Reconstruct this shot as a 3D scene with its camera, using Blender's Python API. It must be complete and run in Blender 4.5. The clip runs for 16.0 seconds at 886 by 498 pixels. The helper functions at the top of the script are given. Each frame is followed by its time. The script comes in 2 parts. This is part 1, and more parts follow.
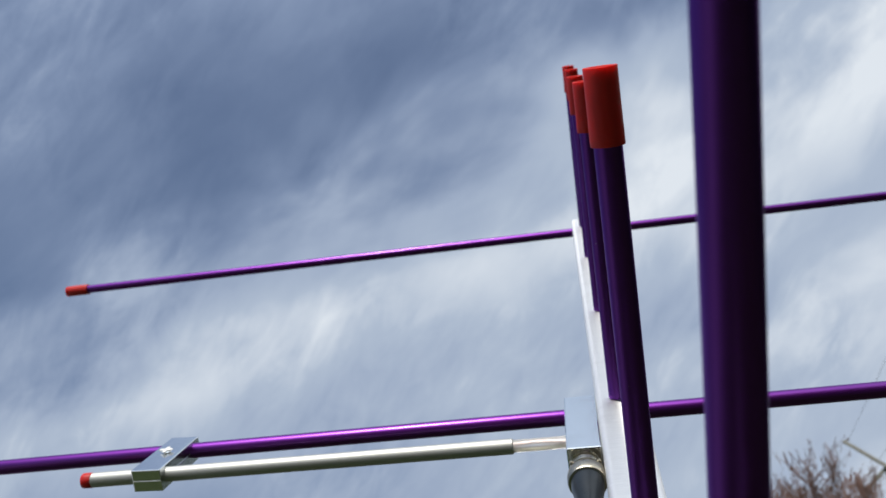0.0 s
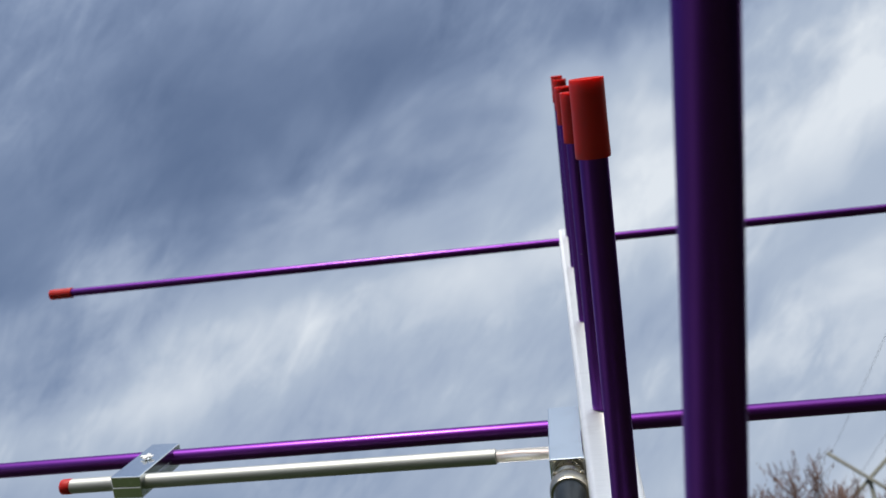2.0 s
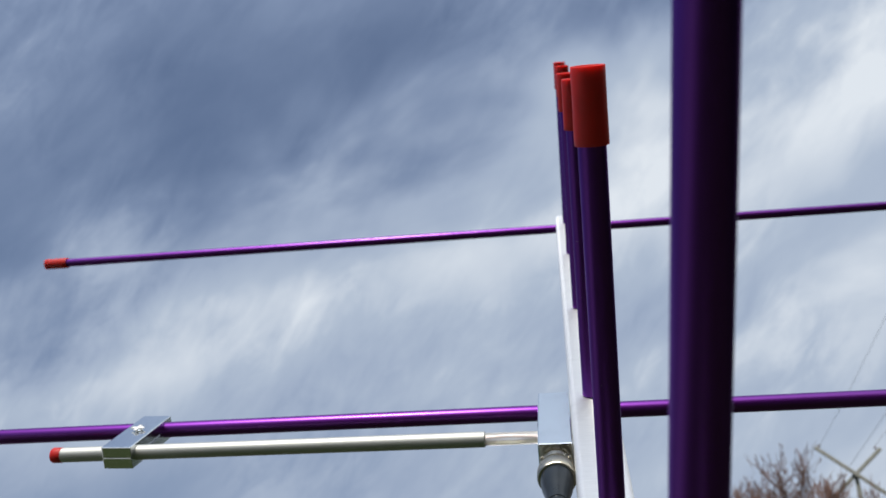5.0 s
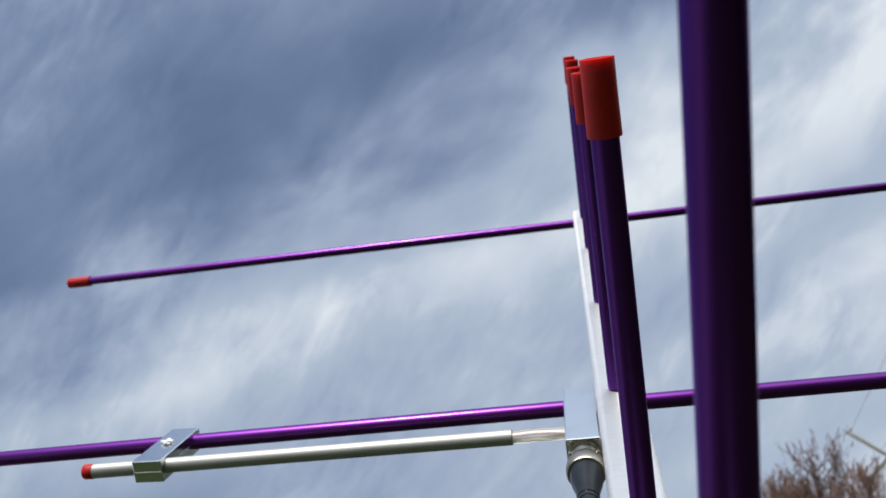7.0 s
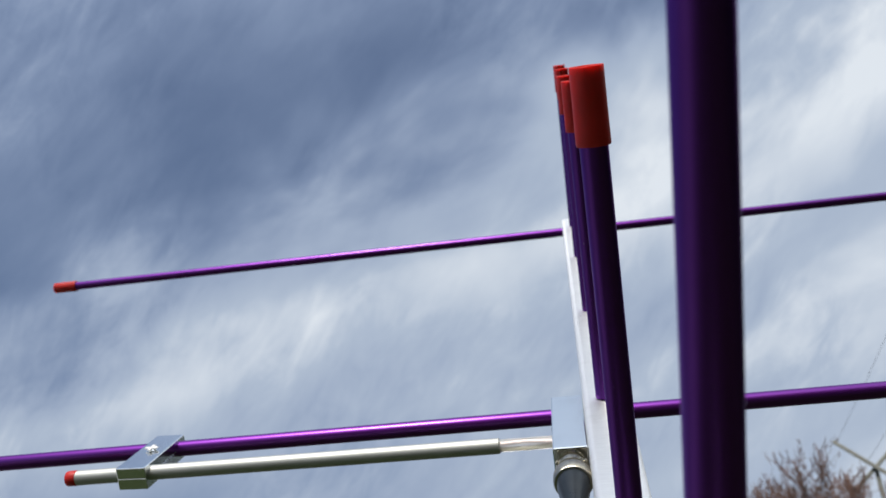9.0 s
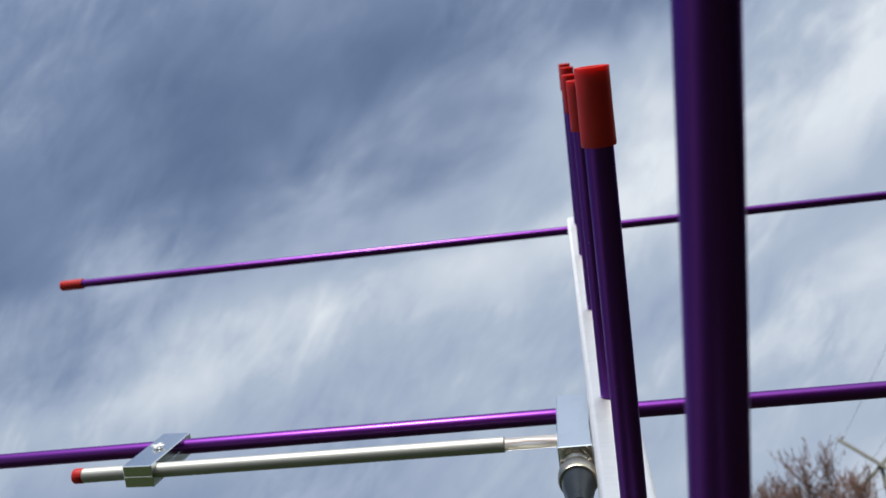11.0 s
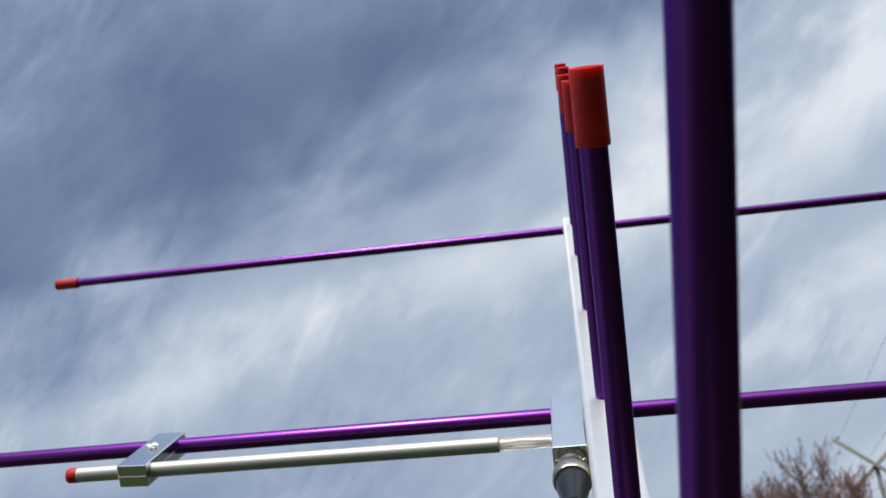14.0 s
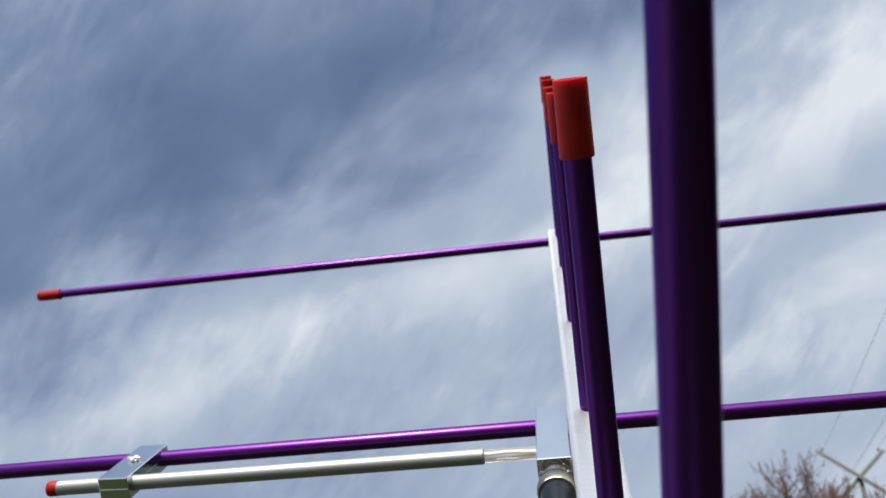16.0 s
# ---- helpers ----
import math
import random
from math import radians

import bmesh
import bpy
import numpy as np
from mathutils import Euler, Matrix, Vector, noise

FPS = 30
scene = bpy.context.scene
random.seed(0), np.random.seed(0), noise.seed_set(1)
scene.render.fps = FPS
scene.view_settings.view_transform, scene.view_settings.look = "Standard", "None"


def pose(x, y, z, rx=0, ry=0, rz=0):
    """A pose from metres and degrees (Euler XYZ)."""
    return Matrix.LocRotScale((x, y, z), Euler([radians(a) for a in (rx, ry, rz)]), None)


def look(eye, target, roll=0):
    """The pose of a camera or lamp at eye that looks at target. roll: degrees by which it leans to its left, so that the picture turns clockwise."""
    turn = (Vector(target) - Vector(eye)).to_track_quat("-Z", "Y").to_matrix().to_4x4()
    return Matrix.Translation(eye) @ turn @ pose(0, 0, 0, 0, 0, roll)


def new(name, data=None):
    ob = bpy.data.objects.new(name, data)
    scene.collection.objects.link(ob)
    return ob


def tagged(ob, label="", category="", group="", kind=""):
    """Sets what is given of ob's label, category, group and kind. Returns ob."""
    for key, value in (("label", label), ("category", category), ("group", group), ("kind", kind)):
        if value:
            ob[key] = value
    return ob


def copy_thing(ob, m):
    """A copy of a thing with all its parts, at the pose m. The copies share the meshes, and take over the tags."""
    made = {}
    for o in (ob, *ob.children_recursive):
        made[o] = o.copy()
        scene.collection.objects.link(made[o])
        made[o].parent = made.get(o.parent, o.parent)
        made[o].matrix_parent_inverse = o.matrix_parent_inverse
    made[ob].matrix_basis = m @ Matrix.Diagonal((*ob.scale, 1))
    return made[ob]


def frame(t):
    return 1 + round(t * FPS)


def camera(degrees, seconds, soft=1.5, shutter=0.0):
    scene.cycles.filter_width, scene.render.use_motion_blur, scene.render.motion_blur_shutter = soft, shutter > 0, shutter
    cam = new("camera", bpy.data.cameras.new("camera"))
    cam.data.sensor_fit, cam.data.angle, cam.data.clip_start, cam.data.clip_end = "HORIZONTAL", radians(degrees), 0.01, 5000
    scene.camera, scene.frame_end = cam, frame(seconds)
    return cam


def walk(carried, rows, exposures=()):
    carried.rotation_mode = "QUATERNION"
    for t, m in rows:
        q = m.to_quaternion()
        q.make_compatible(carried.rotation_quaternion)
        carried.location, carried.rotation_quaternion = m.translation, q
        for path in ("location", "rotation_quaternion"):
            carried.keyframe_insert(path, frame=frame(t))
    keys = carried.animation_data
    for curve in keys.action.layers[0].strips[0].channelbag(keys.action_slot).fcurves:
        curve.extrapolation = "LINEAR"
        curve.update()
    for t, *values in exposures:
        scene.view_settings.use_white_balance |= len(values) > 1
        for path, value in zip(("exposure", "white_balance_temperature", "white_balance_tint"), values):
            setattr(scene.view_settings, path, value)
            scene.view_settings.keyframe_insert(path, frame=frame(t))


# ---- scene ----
cam = camera(52.6, 16.0)
cam.data.dof.use_dof = True
cam.data.dof.focus_distance = 0.27
cam.data.dof.aperture_fstop = 34.0
PATH = [
    (0, pose(-0.01268, -0.10830, 1.76846, 118.760, 1.943, 10.270)),
    (0.2, pose(-0.01258, -0.10825, 1.76850, 118.863, 2.224, 10.342)),
    (0.5, pose(-0.01242, -0.10817, 1.76857, 118.981, 1.509, 7.823)),
    (0.6, pose(-0.01231, -0.10811, 1.76874, 118.462, 0.250, 6.913)),
    (0.7, pose(-0.01220, -0.10805, 1.76890, 117.730, -0.998, 6.461)),
    (0.8, pose(-0.01210, -0.10798, 1.76907, 117.205, -1.121, 7.069)),
    (0.9, pose(-0.01199, -0.10792, 1.76923, 117.386, -0.647, 7.852)),
    (1, pose(-0.01188, -0.10786, 1.76940, 118.113, 0.637, 8.943)),
    (1.1, pose(-0.01190, -0.10780, 1.76932, 118.773, 3.043, 10.894)),
    (1.2, pose(-0.01192, -0.10774, 1.76923, 119.367, 4.512, 12.093)),
    (1.3, pose(-0.01195, -0.10769, 1.76915, 119.393, 4.067, 12.018)),
    (1.4, pose(-0.01197, -0.10763, 1.76906, 119.039, 3.256, 11.165)),
    (1.5, pose(-0.01199, -0.10757, 1.76898, 118.148, 0.417, 8.528)),
    (1.7, pose(-0.01190, -0.10763, 1.76913, 117.878, -0.514, 7.387)),
    (1.8, pose(-0.01185, -0.10766, 1.76920, 118.447, 0.907, 8.570)),
    (2, pose(-0.01176, -0.10772, 1.76935, 119.196, 1.660, 9.219)),
    (2.2, pose(-0.01178, -0.10790, 1.76919, 118.678, 1.295, 8.910)),
    (2.5, pose(-0.01182, -0.10816, 1.76894, 118.640, 1.867, 9.931)),
    (3, pose(-0.01170, -0.10768, 1.76901, 118.257, 2.357, 9.461)),
    (3.5, pose(-0.01154, -0.10745, 1.76934, 118.724, 1.462, 9.668)),
    (4, pose(-0.01152, -0.10784, 1.76914, 118.760, 1.927, 9.640)),
    (4.5, pose(-0.01160, -0.10838, 1.76891, 118.289, 0.881, 8.660)),
    (4.7, pose(-0.01153, -0.10838, 1.76887, 118.063, -0.081, 7.978)),
    (6.8, pose(-0.01085, -0.10842, 1.76841, 118.604, 2.537, 10.385)),
    (7, pose(-0.01112, -0.10832, 1.76850, 118.192, 1.933, 10.464)),
    (7.3, pose(-0.01099, -0.10772, 1.76873, 118.047, 1.684, 9.966)),
    (7.5, pose(-0.01090, -0.10732, 1.76888, 118.854, 1.868, 9.614)),
    (7.7, pose(-0.01087, -0.10752, 1.76889, 119.309, 1.829, 9.349)),
    (7.8, pose(-0.01085, -0.10762, 1.76890, 119.102, 1.594, 9.523)),
    (8, pose(-0.01082, -0.10782, 1.76891, 118.248, 1.734, 10.053)),
    (8.5, pose(-0.01087, -0.10743, 1.76881, 118.778, 1.735, 9.523)),
    (9, pose(-0.01083, -0.10713, 1.76894, 118.657, 1.863, 9.669)),
    (9.2, pose(-0.01083, -0.10724, 1.76896, 118.681, 1.402, 9.447)),
    (11.3, pose(-0.01084, -0.10838, 1.76922, 118.501, 1.843, 10.186)),
    (11.5, pose(-0.01084, -0.10849, 1.76924, 118.616, 2.423, 10.430)),
    (11.7, pose(-0.01068, -0.10853, 1.76924, 118.165, 0.742, 8.920)),
    (12, pose(-0.01045, -0.10859, 1.76925, 118.575, 2.082, 10.056)),
    (12.5, pose(-0.01029, -0.10788, 1.76950, 118.429, 1.891, 9.735)),
    (13, pose(-0.01016, -0.10756, 1.76949, 118.540, 2.031, 9.689)),
    (13.5, pose(-0.01032, -0.10835, 1.76893, 118.618, 1.969, 9.605)),
    (14, pose(-0.01027, -0.10812, 1.76922, 118.469, 1.698, 9.664)),
    (14.5, pose(-0.01017, -0.10785, 1.76915, 118.407, 1.881, 9.834)),
    (15, pose(-0.00996, -0.10767, 1.76939, 119.037, 2.102, 9.414)),
    (15.2, pose(-0.00999, -0.10785, 1.76927, 118.804, 1.964, 9.648)),
    (15.3, pose(-0.01001, -0.10795, 1.76921, 118.623, 1.952, 10.269)),
    (15.5, pose(-0.01004, -0.10813, 1.76909, 117.906, 2.036, 10.882)),
    (15.7, pose(-0.00996, -0.10794, 1.76912, 118.009, 1.614, 10.416)),
    (15.8, pose(-0.00992, -0.10784, 1.76914, 118.490, 1.925, 10.170)),
    (15.9, pose(-0.00988, -0.10775, 1.76915, 118.847, 1.923, 9.559)),
    (16, pose(-0.00984, -0.10765, 1.76917, 119.197, 2.030, 8.824)),
]
walk(cam, PATH)

# ---- world, sun ----
RIG = pose(0, 0, 1.65, 42, 0, 0)          # antenna axes: x across, y along the boom, z up from its top face
SUN_WAY = (RIG.to_3x3() @ Vector((-0.19, 0.14, 0.97))).normalized()
EXPOSURE = 0.0
scene.view_settings.exposure = EXPOSURE


class Nodes:
    """Small helper to write node trees in one line a node."""

    def __init__(self, tree):
        self.tree = tree
        self.tree.nodes.clear()

    def add(self, kind, **ins):
        return self.fill(self.tree.nodes.new(kind), **ins)

    def fill(self, n, **ins):
        for k, val in ins.items():
            key = int(k[1:]) if k[0] == "i" and k[1:].isdigit() else k.replace("_", " ")
            sock = n.inputs[key]
            if isinstance(val, bpy.types.NodeSocket):
                self.tree.links.new(val, sock)
            else:
                sock.default_value = val
        return n

    def math(self, op, a, b=0.0, c=0.0, clamp=False):
        n = self.tree.nodes.new("ShaderNodeMath")
        n.operation, n.use_clamp = op, clamp
        return self.fill(n, i0=a, i1=b, i2=c).outputs[0]

    def vector(self, op, a, b):
        n = self.tree.nodes.new("ShaderNodeVectorMath")
        n.operation = op
        return self.fill(n, i0=a, i1=b)

    def noise(self, vec, scale, detail=4.0, rough=0.55, warp=0.0):
        return self.add("ShaderNodeTexNoise", Vector=vec, Scale=scale, Detail=detail, Roughness=rough, Distortion=warp).outputs["Fac"]

    def ramp(self, fac, stops, mode="LINEAR"):
        n = self.add("ShaderNodeValToRGB", i0=fac)
        n.color_ramp.interpolation = mode
        els = n.color_ramp.elements
        while len(els) < len(stops):
            els.new(0.5)
        for e, (at, col) in zip(els, stops):
            e.position = at
            e.color = (*col, 1) if isinstance(col, tuple) else (col, col, col, 1)
        return n.outputs[0]

    def mix(self, fac, a, b, blend="MIX"):
        n = self.add("ShaderNodeMix")
        n.data_type, n.blend_type = "RGBA", blend
        for sock, val in ((n.inputs[0], fac), (n.inputs[6], a), (n.inputs[7], b)):
            if isinstance(val, bpy.types.NodeSocket):
                self.tree.links.new(val, sock)
            else:
                sock.default_value = val if isinstance(val, float) else (*val, 1)
        return n.outputs[2]


def make_world():
    world = bpy.data.worlds.new("sky")
    scene.world = world
    world.use_nodes = True
    n = Nodes(world.node_tree)
    way = n.add("ShaderNodeTexCoord").outputs["Generated"]
    sky = n.add("ShaderNodeTexSky")
    sky.sky_type, sky.sun_disc = "NISHITA", False
    sky.sun_elevation, sky.sun_rotation = math.asin(SUN_WAY.z), math.atan2(SUN_WAY.x, SUN_WAY.y)
    sky.air_density, sky.dust_density, sky.ozone_density = 1.0, 0.6, 1.6

    def dot(axis):
        return n.vector("DOT_PRODUCT", way, axis).outputs["Value"]

    # axes of the sky: the cirrus streaks run along one of them
    right, above, ahead = (0.9855, 0.1677, -0.0258), (0.1029, -0.47, 0.8767), (-0.1349, 0.8666, 0.4804)
    deep = n.math("MAXIMUM", dot(ahead), 0.3)
    u, v = n.math("DIVIDE", dot(right), deep), n.math("DIVIDE", dot(above), deep)
    along = n.math("ADD", n.math("MULTIPLY", u, 0.809), n.math("MULTIPLY", v, 0.588))
    cross = n.math("SUBTRACT", n.math("MULTIPLY", u, 0.588), n.math("MULTIPLY", v, 0.809))
    flat = n.add("ShaderNodeCombineXYZ", i0=n.math("MULTIPLY", along, 0.52), i1=cross, i2=0.37).outputs[0]
    billow = n.add("ShaderNodeCombineXYZ", i0=n.math("MULTIPLY", along, 0.75), i1=cross, i2=1.9).outputs[0]
    big = n.noise(billow, 3.4, 3.0, 0.5)
    mid = n.noise(flat, 8.5, 4.0, 0.48, 0.35)
    steep = n.math("ADD", n.math("MULTIPLY", u, 0.5), n.math("MULTIPLY", v, 0.866))
    level = n.math("SUBTRACT", n.math("MULTIPLY", u, 0.866), n.math("MULTIPLY", v, 0.5))
    wisp = n.add("ShaderNodeCombineXYZ", i0=n.math("MULTIPLY", steep, 0.45), i1=level, i2=3.1).outputs[0]
    fine = n.noise(wisp, 20.0, 6.0, 0.58, 0.6)
    hair = n.add("ShaderNodeCombineXYZ", i0=n.math("MULTIPLY", steep, 0.42), i1=level, i2=7.7).outputs[0]
    fibre = n.noise(hair, 38.0, 5.0, 0.55, 1.6)
    patch = n.ramp(n.noise(billow, 6.0, 2.0, 0.5), [(0.38, 0.15), (0.66, 1.0)], "EASE")
    # the banks of cloud lie across the streaks
    wander = n.math("MULTIPLY", n.math("SUBTRACT", big, 0.5), 0.26)
    wander = n.math("ADD", wander, n.math("MULTIPLY", n.math("SUBTRACT", mid, 0.5), 0.12))
    lean = n.math("ADD", cross, n.math("MULTIPLY", along, -0.20))
    bank = n.add("ShaderNodeMapRange", Value=n.math("ADD", lean, wander), From_Min=-0.6, From_Max=0.6).outputs[0]
    cover = n.ramp(bank, [(0.0, 0.40), (0.20, 0.28), (0.34, 0.14), (0.44, 0.50), (0.52, 0.77), (0.62, 0.52), (0.74, 0.63), (0.90, 0.60)], "EASE")
    cover = n.math("MULTIPLY_ADD", along, 0.26, n.math("ADD", cover, 0.045))

    def puff(at_u, at_v, wide, high, gain):
        a = n.math("POWER", n.math("DIVIDE", n.math("SUBTRACT", u, at_u), wide), 2.0)
        b = n.math("POWER", n.math("DIVIDE", n.math("SUBTRACT", v, at_v), high), 2.0)
        return n.math("MULTIPLY", n.math("EXPONENT", n.math("MULTIPLY", n.math("ADD", a, b), -1.0)), gain)

    cover = n.math("ADD", cover, puff(-0.42, 0.03, 0.16, 0.10, 0.13))
    cover = n.math("ADD", cover, puff(0.17, 0.20, 0.13, 0.12, 0.13))
    cover = n.math("ADD", cover, n.math("MULTIPLY", n.math("SUBTRACT", mid, 0.5), 0.52))
    cover = n.math("ADD", cover, n.math("MULTIPLY", n.math("MULTIPLY", n.math("SUBTRACT", fine, 0.5), 0.44), patch))
    cover = n.math("ADD", cover, n.math("MULTIPLY", n.math("MULTIPLY", n.math("SUBTRACT", fibre, 0.5), 0.17), patch), clamp=True)
    tone = n.ramp(cover, [(0.0, (0.146, 0.208, 0.372)), (0.35, (0.245, 0.318, 0.476)), (0.7, (0.43, 0.508, 0.632)), (0.95, (0.74, 0.795, 0.86))])
    veil = n.add("ShaderNodeMapRange", Value=cover, From_Min=-0.25, From_Max=0.55).outputs[0]
    blue = n.add("ShaderNodeBackground", Color=sky.outputs[0], Strength=0.07)
    # thin cloud is brighter towards the sun
    near_sun = n.math("MAXIMUM", dot(tuple(SUN_WAY)), 0.0)
    cloud = n.add("ShaderNodeBackground", Color=tone, Strength=n.math("MULTIPLY_ADD", n.math("POWER", near_sun, 2.0), 1.0, 1.0))
    both = n.add("ShaderNodeMixShader", i0=veil, i1=blue.outputs[0], i2=cloud.outputs[0])
    n.add("ShaderNodeOutputWorld", Surface=both.outputs[0])


make_world()
sun = new("sun", bpy.data.lights.new("sun", "SUN"))
sun.data.energy, sun.data.angle, sun.data.color = 4.1, radians(0.6), (1.0, 0.94, 0.85)
sun.matrix_world = look((0, 0, 40), Vector((0, 0, 40)) - SUN_WAY)


# ---- materials ----
def material(name, build):
    m = bpy.data.materials.new(name)
    m.use_nodes = True
    n = Nodes(m.node_tree)
    n.add("ShaderNodeOutputMaterial", Surface=build(n))
    return m


def bumped(n, height, strength, distance):
    return n.add("ShaderNodeBump", Strength=strength, Distance=distance, Height=height).outputs[0]


def stretched(n, x, y, z):
    co = n.add("ShaderNodeTexCoord").outputs["Object"]
    return n.vector("MULTIPLY", co, (x, y, z)).outputs[0]


def round_the(n, axis):
    t = n.add("ShaderNodeTangent")
    t.direction_type, t.axis = "RADIAL", "XYZ"[axis]
    return t.outputs[0]


def anodised(axis, tone, deep, coat):
    """Purple anodised arrow shaft, drawn along its own axis."""
    def build(n):
        grain = stretched(n, *[20 if a == axis else 420 for a in range(3)])
        draw = n.noise(grain, 1.0, 3.0, 0.6)
        spot = n.noise(stretched(n, 700, 700, 700), 1.0, 2.0, 0.5)
        chip = n.ramp(spot, [(0.0, 0.0), (0.77, 0.0), (0.80, 1.0)])
        base = n.mix(draw, deep, tone)
        base = n.mix(chip, base, (0.34, 0.29, 0.40))
        rough = n.math("MULTIPLY_ADD", draw, 0.03, 0.40)
        return n.add("ShaderNodeBsdfPrincipled", Base_Color=base, Metallic=1.0, Roughness=rough, Coat_Weight=coat, Anisotropic=0.2,
                     Tangent=round_the(n, axis),
                     Specular_Tint=(0.85, 0.62, 0.95, 1), Coat_Roughness=0.25).outputs[0]
    return build


def brushed(tone, rough, grain, scratch=0.35, metal=1.0, deep=0.80, worn=0.35, cross=0.0):
    def build(n):
        lines = n.noise(stretched(n, *grain), 1.0, 4.0, 0.65)
        blot = n.noise(stretched(n, 60, 60, 60), 1.0, 4.0, 0.6)
        base = n.mix(lines, tuple(deep * c for c in tone), tone)
        base = n.mix(n.ramp(blot, [(0.55, 0.0), (0.8, worn)]), base, (0.42, 0.42, 0.42))
        r = n.math("ADD", n.math("MULTIPLY_ADD", lines, 0.16, rough - 0.08), n.math("MULTIPLY", blot, 0.08))
        return n.add("ShaderNodeBsdfPrincipled", Base_Color=base, Metallic=metal, Roughness=r, Anisotropic=cross,
                     Anisotropic_Rotation=0.25, Tangent=round_the(n, 2),
                     Normal=bumped(n, lines, scratch, 0.0003)).outputs[0]
    return build


def plastic(tone, rough, sss=0.0, relief=0.15, shine=0.5):
    def build(n):
        blot = n.noise(stretched(n, 140, 140, 140), 1.0, 5.0, 0.6)
        fine = n.noise(stretched(n, 1500, 1500, 1500), 1.0, 2.0, 0.5)
        base = n.mix(blot, tuple(0.82 * c for c in tone), tuple(min(1.0, 1.14 * c) for c in tone))
        bs = n.add("ShaderNodeBsdfPrincipled", Base_Color=base, Roughness=n.math("MULTIPLY_ADD", blot, 0.15, rough - 0.07),
                   Normal=bumped(n, fine, relief, 0.0002), Specular_IOR_Level=shine, Subsurface_Weight=sss, Subsurface_Scale=0.006)
        bs.inputs["Subsurface Radius"].default_value = (1.0, 0.25, 0.15)
        return bs.outputs[0]
    return build


def glassy(n):
    return n.add("ShaderNodeBsdfPrincipled", Base_Color=(0.95, 0.95, 0.96, 1), Roughness=0.30, IOR=1.25,
                 Transmission_Weight=0.72).outputs[0]


def bark(tone, scale):
    def build(n):
        co = stretched(n, scale, scale, scale * 0.3)
        k = n.noise(co, 1.0, 5.0, 0.65)
        base = n.mix(k, tuple(0.55 * c for c in tone), tuple(1.35 * c for c in tone))
        return n.add("ShaderNodeBsdfPrincipled", Base_Color=base, Roughness=0.85, Normal=bumped(n, k, 0.6, 0.02)).outputs[0]
    return build


def turf(n):
    co = n.add("ShaderNodeTexCoord").outputs["Object"]
    k, j = n.noise(co, 0.35, 5.0, 0.6), n.noise(co, 30.0, 4.0, 0.7)
    base = n.mix(k, (0.026, 0.040, 0.013), (0.042, 0.050, 0.018))
    base = n.mix(n.math("MULTIPLY", j, 0.6), base, (0.016, 0.025, 0.008))
    return n.add("ShaderNodeBsdfPrincipled", Base_Color=base, Roughness=0.95, Specular_IOR_Level=0.15, Normal=bumped(n, j, 0.8, 0.03)).outputs[0]


# Same finish twice: across is tinted pinker, painting in the sun's sheen.
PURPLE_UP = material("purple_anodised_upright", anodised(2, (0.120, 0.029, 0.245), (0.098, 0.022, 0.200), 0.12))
PURPLE_ACROSS = material("purple_anodised_across_sun_tint", anodised(0, (0.124, 0.017, 0.215), (0.100, 0.013, 0.180), 0.50))
RED = material("red_vinyl", plastic((0.46, 0.016, 0.014), 0.52, 0.60, 0.2, 0.3))
BOOM = material("brushed_boom_aluminium", brushed((0.92, 0.925, 0.925), 0.47, (130, 1500, 400), 0.40, 0.90, 0.74, 0.30, 0.55))
BLOCK = material("machined_aluminium", brushed((0.90, 0.93, 0.945), 0.11, (1400, 90, 400), 0.04, 1.0, 0.90, 0.16))
SATIN = material("satin_aluminium_tube", brushed((0.53, 0.54, 0.515), 0.54, (25, 900, 900), 0.12))
CROSS = material("recess_glint_steel", brushed((0.95, 0.95, 0.94), 0.45, (900, 900, 900), 0.3, 0.35))
STEEL = material("bright_screw_steel", brushed((0.82, 0.82, 0.82), 0.2, (500, 500, 500), 0.1))
NICKEL = material("nickel_plate", brushed((0.50, 0.46, 0.37), 0.25, (300, 300, 300), 0.15))
RUBBER = material("dark_rubber", plastic((0.012, 0.016, 0.020), 0.30, 0.0, 0.15, 0.4))
GREEN = material("green_sleeve", plastic((0.02, 0.16, 0.035), 0.4))
PINK = material("pink_wire_jacket", plastic((0.80, 0.64, 0.61), 0.4))
CREAM = material("cream_wire_jacket", plastic((0.76, 0.74, 0.60), 0.4))
CLEAR = material("clear_tubing", glassy)
TURF = material("mown_grass", turf)
BARK = material("grey_brown_bark", bark((0.16, 0.115, 0.085), 25))
TWIG = material("red_brown_twigs", bark((0.17, 0.095, 0.072), 60))
TIMBER = material("weathered_timber", bark((0.20, 0.20, 0.172), 14))
CERAMIC = material("brown_ceramic", plastic((0.12, 0.07, 0.05), 0.25))
CABLE = material("grey_conductor", plastic((0.16, 0.165, 0.17), 0.5))


# ---- mesh helpers ----
def part(name, bm, mat, parent=None, label="", smooth=True):
    me = bpy.data.meshes.new(name)
    bm.to_mesh(me)
    bm.free()
    me.materials.append(mat)
    if smooth:
        me.shade_smooth()
        me.set_sharp_from_angle(angle=radians(35))
    ob = new(name, me)
    ob.parent = parent
    return tagged(ob, label)


def empty(name, m, label, category, group="", kind=""):
    ob = new(name)
    ob.empty_display_size = 0.1
    ob.matrix_world = m
    return tagged(ob, label, category, group, kind)


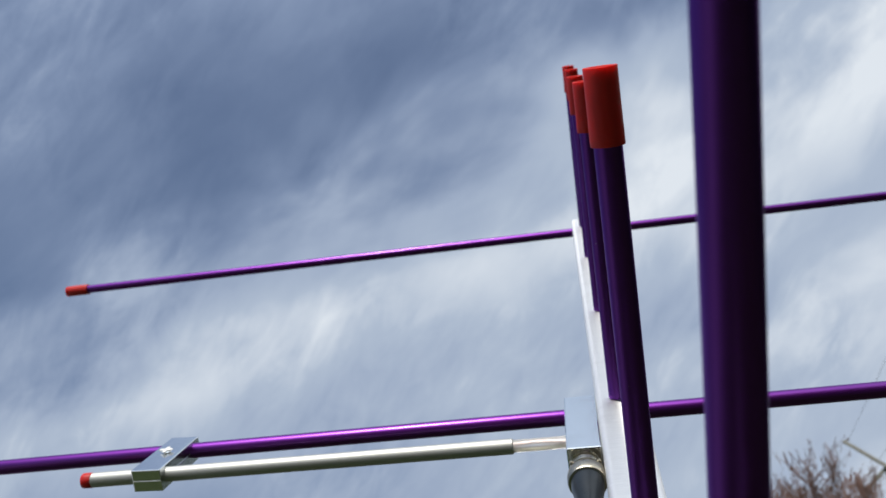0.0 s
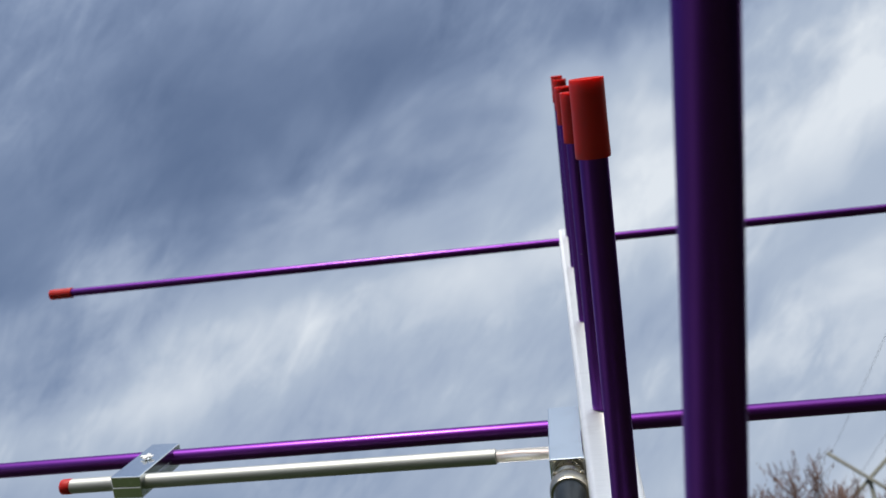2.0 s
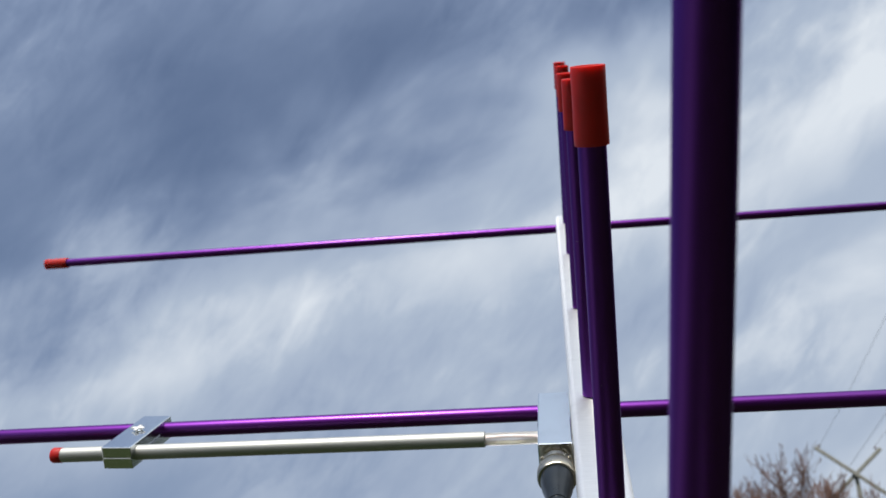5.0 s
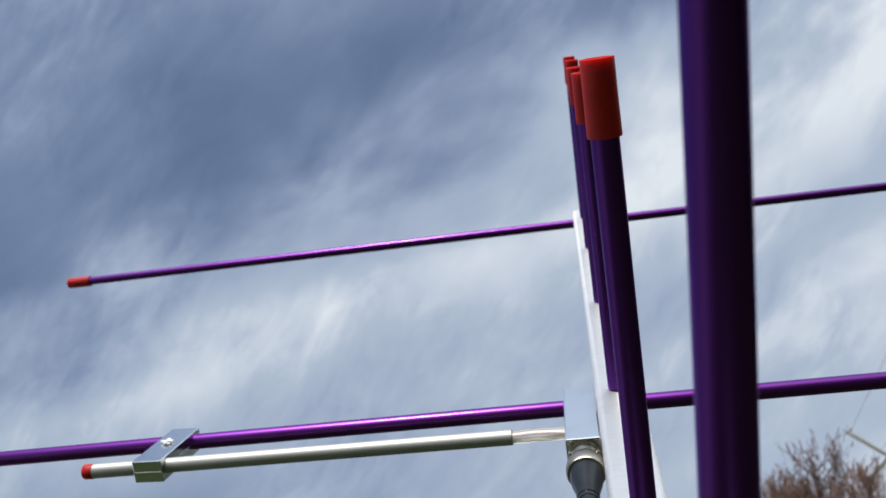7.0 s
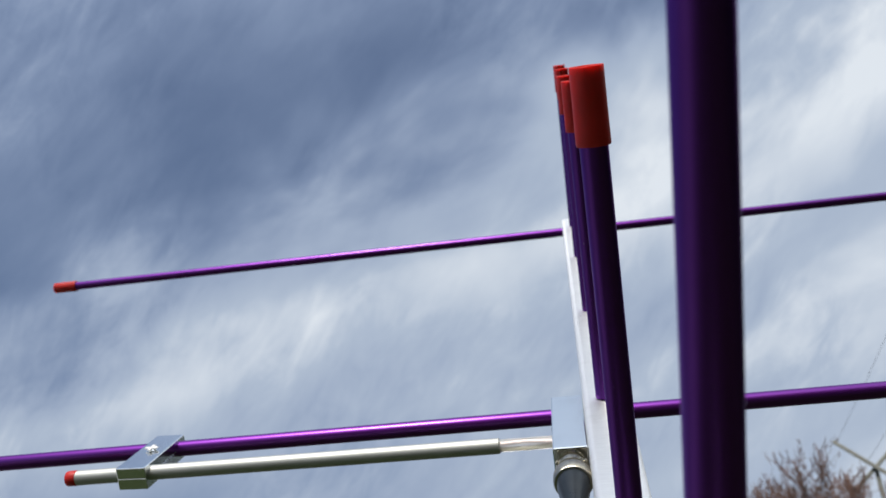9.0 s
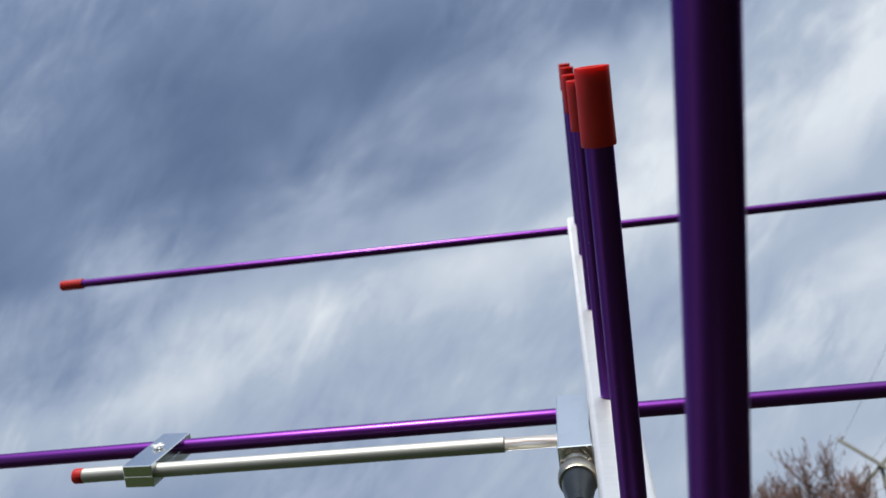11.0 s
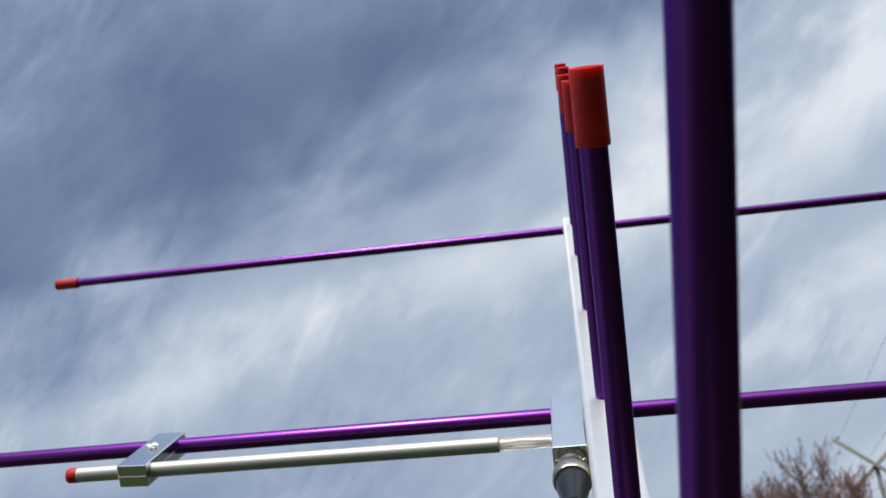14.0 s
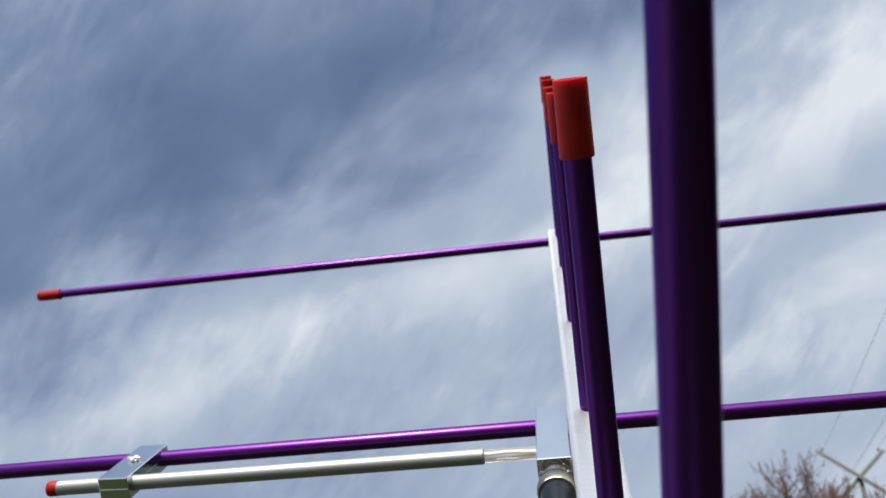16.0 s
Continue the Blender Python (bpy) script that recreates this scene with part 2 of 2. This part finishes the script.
def lathe(bm, profile, start, axis, sides=32, wobble=0.0):
    """A turned body: profile rows are (distance along the axis, radius)."""
    axis = Vector(axis).normalized()
    side = axis.orthogonal().normalized()
    over = axis.cross(side)
    rings = []
    for at, rad in profile:
        ring = []
        for k in range(sides):
            a = 2 * math.pi * k / sides
            r = rad + (wobble if k % 2 else 0.0)
            ring.append(bm.verts.new(Vector(start) + axis * at + (side * math.cos(a) + over * math.sin(a)) * r))
        rings.append(ring)
    for a, b in zip(rings, rings[1:]):
        for k in range(sides):
            bm.faces.new((a[k], a[(k + 1) % sides], b[(k + 1) % sides], b[k]))
    bm.faces.new(rings[0][::-1])
    bm.faces.new(rings[-1])
    bmesh.ops.recalc_face_normals(bm, faces=bm.faces)
    return bm


def rod(start, end, rad, edge=0.0004, sides=56):
    start, end = Vector(start), Vector(end)
    ln = (end - start).length
    return lathe(bmesh.new(), [(0, rad - edge), (edge, rad), (ln - edge, rad), (ln, rad - edge)], start, end - start, sides)


def block(lo, hi, bevel=0.0006, segments=2):
    own = bmesh.new()
    bmesh.ops.create_cube(own, size=1.0)
    lo, hi = Vector(lo), Vector(hi)
    for vert in own.verts:
        vert.co = Vector([lo[k] + (vert.co[k] + 0.5) * (hi[k] - lo[k]) for k in range(3)])
    if bevel:
        bmesh.ops.bevel(own, geom=own.edges[:], offset=bevel, segments=segments, affect="EDGES", profile=0.5)
    return own


def swept(points, rad, sides=12):
    """A tube along a line of points."""
    bm = bmesh.new()
    pts = [Vector(p) for p in points]
    rings = []
    ref = Vector((1, 0, 0))
    for k, p in enumerate(pts):
        way = (pts[min(k + 1, len(pts) - 1)] - pts[max(k - 1, 0)]).normalized()
        s = (ref - way * ref.dot(way))
        s = s.normalized() if s.length > 0.05 else way.orthogonal().normalized()
        o = way.cross(s)
        r = rad(k / (len(pts) - 1)) if callable(rad) else rad
        rings.append([bm.verts.new(p + (s * math.cos(2 * math.pi * j / sides) + o * math.sin(2 * math.pi * j / sides)) * r) for j in range(sides)])
    for a, b in zip(rings, rings[1:]):
        for j in range(sides):
            bm.faces.new((a[j], a[(j + 1) % sides], b[(j + 1) % sides], b[j]))
    bm.faces.new(rings[0][::-1])
    bm.faces.new(rings[-1])
    bmesh.ops.recalc_face_normals(bm, faces=bm.faces)
    return bm


# ---- ground ----
def make_ground():
    bm = bmesh.new()
    bmesh.ops.create_grid(bm, x_segments=60, y_segments=60, size=1800)
    for vert in bm.verts:
        far = vert.co.xy.length
        if 60 < far < 1500:
            vert.co.z = 0.8 * noise.noise(vert.co * 0.01) - 0.4
    part("ground", bm, TURF)
    tagged(bpy.data.objects["ground"], "mown green grass under the open sky", "ground", kind="structure")


make_ground()


def concrete(n):
    co = n.add("ShaderNodeTexCoord").outputs["Object"]
    k, j = n.noise(co, 0.8, 5.0, 0.6), n.noise(co, 60.0, 4.0, 0.7)
    base = n.mix(k, (0.23, 0.23, 0.23), (0.32, 0.32, 0.32))
    base = n.mix(n.math("MULTIPLY", j, 0.3), base, (0.19, 0.19, 0.19))
    return n.add("ShaderNodeBsdfPrincipled", Base_Color=base, Roughness=0.85, Normal=bumped(n, j, 0.3, 0.01)).outputs[0]


PAVING = material("pale_reflector_concrete", concrete)
# Unseen slab, added so the shafts' left sides have something pale to reflect.
pavement = part("pavement", block((-9.5, -14, -0.12), (-2.9, 26, 0.03), 0.02), PAVING)
tagged(pavement, "unseen pale slab added to brighten reflections in the shafts", "pavement", kind="structure")

# ---- the antenna ----
BW, BH = 0.0095, 0.0189                    # half width and height of the boom
R_UP, R_ACROSS = 0.0038, 0.00358           # shaft radii
antenna = empty("yagi_antenna", RIG, "hand-built crossed beam antenna with purple shafts on an aluminium boom", "antenna")
BACK = -0.30

boom = part("boom", block((-BW, BACK, -BH), (BW + 0.0006, 0.7530, 0), 0.0029, 8), BOOM, antenna, "brushed square aluminium boom with rounded edges", False)


def end_cap(start, axis, inner, length, parent, label="red vinyl end cap"):
    """A slightly flared vinyl cap with a soft rim and a rolled lip; axis points outwards."""
    r = inner * 1.19
    prof = [(0, inner * 1.01), (0.0, r * 1.0), (0.0005, r * 1.025), (0.0022, r * 1.02), (length * 0.5, r * 1.0),
            (length - 0.0003, r * 1.0), (length - 0.0001, r * 0.992), (length, r * 0.975), (length, r * 0.80),
            (length - 0.0006, r * 0.72), (length - 0.0007, r * 0.3)]
    return part("cap", lathe(bmesh.new(), prof, start, axis, 40), RED, parent, label)


CAP = 0.0205


def upright(y, top, tilt=0.0, forth=0.0, low=0.131, label=""):
    """One vertical element: a shaft half above the boom, a half below, a cap on each end."""
    up = Vector((tilt, forth, 1)).normalized()
    foot = Vector((0, y, 0.0002))
    tip = foot + up * (top - 0.0008)
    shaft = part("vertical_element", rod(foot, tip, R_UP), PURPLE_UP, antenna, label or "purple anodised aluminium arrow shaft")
    end_cap(tip + up * (0.0008 - CAP), up, R_UP, CAP, shaft)
    down = -up
    under = Vector((0, y, -BH - 0.0002))
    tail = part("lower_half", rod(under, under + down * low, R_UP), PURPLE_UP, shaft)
    stud = part("stud", rod((0, y, -0.002), foot + up * 0.004, 0.0016, sides=12), STEEL, shaft)
    return shaft


upright(0.1020, 0.189, 0.0441, 0.0151, 0.16)
upright(0.2361, 0.1487, low=0.148)
upright(0.3700, 0.1373)
upright(0.4954, 0.1328)
upright(0.6202, 0.1308, 0.009)
upright(0.7198, 0.1289, 0.011)


def cross_rod(y, z, left, right):
    """One horizontal element: a shaft half on each side of the boom, with caps."""
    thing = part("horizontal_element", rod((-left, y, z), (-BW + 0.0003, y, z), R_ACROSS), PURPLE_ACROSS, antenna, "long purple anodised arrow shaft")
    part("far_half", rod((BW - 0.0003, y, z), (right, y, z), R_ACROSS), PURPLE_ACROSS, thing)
    end_cap((-left + 0.0195, y, z), (-1, 0, 0), R_ACROSS * 1.08, 0.0205, thing)
    end_cap((right - 0.0195, y, z), (1, 0, 0), R_ACROSS * 1.08, 0.0205, thing)
    return thing


FAR_Y, FAR_Z, DRIVEN_Y, DRIVEN_Z = 0.7426, -0.0094, 0.3730, -0.0088
cross_rod(FAR_Y, FAR_Z, 0.4683, 0.4683)
cross_rod(DRIVEN_Y, DRIVEN_Z, 0.497, 0.497)

# feed block on the side of the boom
feed = part("feed_block", block((-0.0237, 0.328, DRIVEN_Z - 0.007), (-BW - 0.0001, 0.3795, DRIVEN_Z + 0.007), 0.0006), BLOCK, antenna, "machined aluminium feed block bolted to the boom", False)

# gamma match: silver tube, red plug, clear tubing with two wires
GY, GZ, GR = 0.3466, -0.0071, 0.0033
gamma = part("gamma_rod", rod((-0.2370, GY + 0.0005, GZ), (-0.0458, GY - 0.0012, GZ), GR), SATIN, antenna, "satin silver aluminium matching tube")
part("plug", lathe(bmesh.new(), [(0, GR * 1.0), (0.0002, GR * 1.04), (0.0040, GR * 1.03), (0.0046, GR * 0.96), (0.0048, GR * 0.8)],
                   (-0.2368, GY + 0.0005, GZ), (-1, 0, 0), 28), RED, gamma, "red vinyl plug")
clear = part("clear_tubing", rod((-0.0462, GY - 0.0012, GZ), (-0.0236, GY - 0.0014, GZ), GR * 0.80, sides=24), CLEAR, gamma, "clear plastic tubing over the wires")
clear.visible_shadow = False
part("wire", swept([(-0.047, GY - 0.002, GZ + 0.0009), (-0.036, GY - 0.0016, GZ + 0.0012), (-0.0235, GY - 0.0022, GZ + 0.0007)], 0.00075), PINK, clear, "pale pink wire")
part("wire", swept([(-0.047, GY - 0.002, GZ - 0.0009), (-0.035, GY - 0.0022, GZ - 0.0012), (-0.0235, GY - 0.002, GZ - 0.0008)], 0.00085), CREAM, clear, "cream wire")


def make_clamp():
    x0, x1, y0, y1, z, h = -0.2138, -0.1998, 0.3414, 0.3790, DRIVEN_Z, 0.0050
    upper = part("clamp", block((x0, y0, z + 0.00004), (x1, y1, z + h), 0.0004, 2), BLOCK, antenna, "two-piece polished aluminium clamp", False)
    part("lower_jaw", block((x0, y0, z - h), (x1, y1, z - 0.00004), 0.00025, 2), BLOCK, upper, "", False)
    xm, ym = (x0 + x1) / 2, (y0 + y1) / 2 + 0.001
    bm = lathe(bmesh.new(), [(0, 0.0023), (0.0004, 0.0023), (0.0008, 0.0019), (0.0010, 0.0012)], (xm, ym, z + h - 0.0001), (0, 0, 1), 24)
    screw = part("screw", bm, BLOCK, upper, "bright cross-head screw")
    # Raised pale cross stands in for the sun's glint in the screw recess.
    for a, b in ((0.0031, 0.0009), (0.0009, 0.0029)):
        part("glint_cross", block((xm - a, ym - b, z + h + 0.0008), (xm + a, ym + b, z + h + 0.0015), 0.0003, 2), CROSS, screw, "raised pale cross in place of the sun glint in the recess")

    mid = Vector((xm, ym, z))
    upper.matrix_basis = Matrix.Translation(mid + Vector((0, 0, 0.0007))) @ pose(0, 0, 0, -3.4, 0, -4.5) @ Matrix.Translation(-mid)


make_clamp()


def make_connector():
    """Bayonet plug on a jack that stands out of the feed block towards the handle."""
    at, back = Vector((-0.0166, 0.328, DRIVEN_Z - 0.0002)), Vector((0, -1, 0))
    jack = part("connector", lathe(bmesh.new(), [(-0.001, 0.0058), (0.0012, 0.0058), (0.0013, 0.0047), (0.0042, 0.0047), (0.0043, 0.0044), (0.010, 0.0044)], at, back, 32),
                NICKEL, antenna, "nickel-plated bayonet connector")
    part("bayonet_collar", lathe(bmesh.new(), [(0.0036, 0.0050), (0.0038, 0.0064), (0.0048, 0.0067), (0.0072, 0.0066), (0.0074, 0.0061), (0.0092, 0.0061), (0.0094, 0.0070),
                                              (0.0100, 0.0075), (0.0101, 0.0075)], at, back, 48), NICKEL, jack)
    part("knurled_ring", lathe(bmesh.new(), [(0.0098, 0.0060), (0.0100, 0.0073), (0.0105, 0.0075), (0.0150, 0.0075), (0.0157, 0.0071), (0.0158, 0.0058)], at, back, 120, 0.00014), NICKEL, jack)
    for k in (35, 145):
        a = radians(k)
        part("bayonet_pin", rod(at + back * 0.0055 + Vector((math.cos(a), 0, math.sin(a))) * 0.004, at + back * 0.0055 + Vector((math.cos(a), 0, math.sin(a))) * 0.0073, 0.0009, 0.0001, 12), NICKEL, jack)
    boot = part("strain_relief", lathe(bmesh.new(), [(0.0150, 0.0050), (0.0152, 0.0064), (0.0175, 0.0064), (0.0230, 0.0058), (0.0290, 0.0045), (0.0340, 0.0041), (0.0342, 0.0038), (0.0350, 0.0038), (0.0352, 0.0041),
                                                    (0.0368, 0.0040), (0.0370, 0.0037), (0.0378, 0.0037), (0.0380, 0.0039), (0.0420, 0.0036)], at, back, 36), RUBBER, jack, "dark grey rubber boot")
    part("band", rod(at + back * 0.0418, at + back * 0.050, 0.0037), GREEN, jack, "green sleeve on the cable")
    part("cable", swept([at + back * d + Vector((-0.0004 * d * 60, 0, -0.09 * d * d)) for d in (0.048, 0.09, 0.14, 0.2, 0.28, 0.36, 0.46, 0.58)], 0.0026), RUBBER, jack, "black coaxial cable")


make_connector()

# a plain mast carries the boom from behind
foot = RIG @ Vector((0, BACK + 0.04, -BH))
part("mast", rod((foot.x, foot.y, 0.0), (foot.x, foot.y, foot.z + 0.004), 0.016, 0.002), SATIN, None)
mast = bpy.data.objects["mast"]
tagged(mast, "plain aluminium mast standing on the grass", "mast")


# ---- bare tree beyond ----
def tube_into(verts, faces, a, b, ra, rb, sides):
    way = (b - a).normalized()
    s = way.orthogonal().normalized()
    o = way.cross(s)
    base = len(verts)
    for p, r in ((a, ra), (b, rb)):
        for j in range(sides):
            t = 2 * math.pi * j / sides
            verts.append(p + (s * math.cos(t) + o * math.sin(t)) * r)
    for j in range(sides):
        k = (j + 1) % sides
        faces.append((base + j, base + k, base + sides + k, base + sides + j))


def mesh_part(name, verts, faces, mat, parent, label="", kind=""):
    me = bpy.data.meshes.new(name)
    me.from_pydata([tuple(p) for p in verts], [], faces)
    me.materials.append(mat)
    me.shade_smooth()
    ob = new(name, me)
    ob.parent = parent
    return tagged(ob, label, kind=kind)


def make_tree(x, y, height, seed):
    rnd = random.Random(seed)
    tree = empty("bare_tree", pose(x, y, 0), "leafless spring tree with red-brown budding twigs on the grass", "tree")
    wood, twigs = ([], []), ([], [])
    tips = []

    def grow(p, way, length, rad, level):
        steps = max(3, int(length / (0.28 if level < 2 else 0.13)))
        seg = length / steps
        for k in range(steps):
            lift = 0.10 if level else 0.0
            jit = Vector((rnd.gauss(0, 1), rnd.gauss(0, 1), rnd.gauss(0, 0.6))) * (0.04 + 0.010 * level)
            way = (way + jit + Vector((0, 0, lift))).normalized()
            q = p + way * seg
            r0, r1 = rad * (1 - 0.75 * k / steps), rad * (1 - 0.75 * (k + 1) / steps)
            tube_into(*(wood if level < 2 else twigs), p, q, r0, r1, 7 if level < 2 else 4)
            p = q
            if level < 4 and k >= steps * (0.30 if level == 0 else 0.15):
                for _ in range((3, 2, 2, 3, 0)[level]):
                    if rnd.random() < (1.0, 0.9, 0.85, 0.8, 0)[level]:
                        turn = rnd.uniform(0, 2 * math.pi)
                        s = way.orthogonal().normalized()
                        out = (s * math.cos(turn) + way.cross(s) * math.sin(turn))
                        spread = rnd.uniform(0.35, 0.80)
                        grow(p, (way + out * spread + Vector((0, 0, 0.25))).normalized(),
                             length * rnd.uniform(0.36, 0.58), max(0.0055, r1 * rnd.uniform(0.5, 0.7)), level + 1)
        if level >= 2:
            tips.append((p, way))

    grow(Vector((0, 0, 0)), Vector((0, 0, 1)), height * 0.62, 0.13, 0)
    top = max(p.z for p, _ in tips)
    scale = height / top
    for bag in (wood, twigs):
        for p in bag[0]:
            wide = 1 + 0.6 * min(1.0, max(0.0, p.z * scale - 1.5) / 2)
            p.x, p.y, p.z = p.x * wide, p.y * wide, p.z * scale
    buds = ([], [])
    for p, way in tips:
        p = Vector((p.x * 1.6, p.y * 1.6, p.z * scale))
        for k in range(8):
            q = p - way * rnd.uniform(0, 0.34) + Vector((rnd.gauss(0, 1), rnd.gauss(0, 1), rnd.gauss(0, 1))) * 0.012
            w = (way + Vector((rnd.gauss(0, 1), rnd.gauss(0, 1), rnd.gauss(0, 1))) * 0.16).normalized()
            ln = rnd.uniform(0.04, 0.08)
            tube_into(*buds, q, q + w * ln * 0.5, 0.0025, 0.0045, 4)
            tube_into(*buds, q + w * ln * 0.5, q + w * ln, 0.0045, 0.0015, 4)
    mesh_part("trunk", *wood, BARK, tree)
    shift = len(twigs[0])
    crown = (twigs[0] + buds[0], twigs[1] + [tuple(k + shift for k in f) for f in buds[1]])
    mesh_part("crown", *crown, TWIG, tree, "fine red-brown twigs with swelling buds", "stuff")
    return tree


make_tree(4.72, 17.6, 6.05, 5)


# ---- power line ----
def make_pole(m):
    pole = empty("utility_pole", m, "slim weathered timber pole with two crossed arms", "utility pole", "poles of the power line")
    part("post", lathe(bmesh.new(), [(0, 0.075), (0.3, 0.07), (6.45, 0.045), (6.6, 0.042), (6.62, 0.03)], (0, 0.09, 0), (0, 0, 1), 18), TIMBER, pole)
    for lean, near, half in ((43, -0.045, 0.98), (-40, 0.03, 0.78)):
        arm = part("crossarm", block((-half, -0.03, -0.038), (half, 0.03, 0.038), 0.008), TIMBER, pole)
        arm.matrix_basis = pose(0, near, 6.6, 0, lean, 0)
        for x in (-half + 0.06, half - 0.06):
            part("insulator", lathe(bmesh.new(), [(0, 0.012), (0.03, 0.012), (0.04, 0.03), (0.06, 0.03), (0.07, 0.02)], (x, 0, 0.037), (0, 0, 1), 12), CERAMIC, arm)
    return pole


TURN = -17
POLE_A, POLE_B = Vector((6.11, 20.4, 0)), Vector((2.07, -15.0, 0))
pole = make_pole(pose(*POLE_A, 0, 0, TURN))
copy_thing(pole, pose(*POLE_B, 0, 0, TURN))


def make_line(off):
    turn = pose(0, 0, 0, 0, 0, TURN)
    a, b = POLE_A + turn @ Vector(off), POLE_B + turn @ Vector(off)
    pts = [a.lerp(b, k / 24) - Vector((0, 0, 0.5 * 4 * (k / 24) * (1 - k / 24))) for k in range(25)]
    ob = part("power_line", swept(pts, 0.0032, 6), CABLE, None)
    tagged(ob, "thin grey overhead conductor strung between timber poles", "power line", "wires of the power line")


for lean, half in ((43, 0.98), (-40, 0.78)):
    for x in (-half + 0.06, half - 0.06):
        c, d = math.cos(radians(lean)), math.sin(radians(lean))
        make_line((x * c + 0.115 * d, 0, 6.6 - x * d + 0.115 * c))


# ---- unseen evergreen hedge, added to darken reflections on the shafts' right sides ----
def make_hedge(points, height, thick, seed):
    """Unseen dark hedge for reflections: a lumpy core and a skin of small leaf clumps."""
    rnd = random.Random(seed)
    verts, faces = [], []
    for a, b in zip(points, points[1:]):
        a, b = Vector((*a, 0)), Vector((*b, 0))
        way = (b - a).normalized()
        out = Vector((way.y, -way.x, 0))
        cells = int((b - a).length / 0.5)
        rings = []
        for k in range(cells + 1):
            mid = a.lerp(b, k / cells)
            ring = []
            for s, h in ((-1, 0), (-1.05, 0.35), (-1, 0.7), (-0.8, 0.95), (0, 1.02), (0.8, 0.95), (1, 0.7), (1.05, 0.35), (1, 0)):
                p = mid + out * (s * thick / 2) + Vector((0, 0, h * height))
                jit = noise.noise_vector(p * 0.6) * (0.55 if h else 0.05)
                ring.append(len(verts))
                q = p + jit
                verts.append(Vector((q.x, q.y, max(q.z, -0.1))))
            rings.append(ring)
        for r, t in zip(rings, rings[1:]):
            for j in range(8):
                faces.append((r[j], r[j + 1], t[j + 1], t[j]))
        faces.append(tuple(rings[0]))
        faces.append(tuple(rings[-1][::-1]))
    core = list(verts)
    for f in list(faces):
        if len(f) != 4:
            continue
        for _ in range(10):
            u, w = rnd.random(), rnd.random()
            p = core[f[0]].lerp(core[f[1]], u).lerp(core[f[3]].lerp(core[f[2]], u), w)
            for _ in range(2):
                d = Vector((rnd.gauss(0, 1), rnd.gauss(0, 1), rnd.gauss(0, 1))).normalized() * 0.11
                e = d.orthogonal().normalized() * 0.05
                m = len(verts)
                verts.extend((p, p + d * 0.5 + e, p + d, p + d * 0.5 - e))
                faces.append((m, m + 1, m + 2, m + 3))
    hedge = mesh_part("hedge", verts, faces, LEAF, None, "tall dark evergreen screen, unseen, added to darken reflections in the shafts")
    tagged(hedge, category="hedge", kind="stuff")


LEAF = material("dark_evergreen_leaf", bark((0.035, 0.055, 0.022), 20))
make_hedge(((11.5, 17.5), (13.0, 9.0), (11.0, -2.0), (7.0, -9.0), (-4.0, -11.0)), 9.5, 2.6, 3)
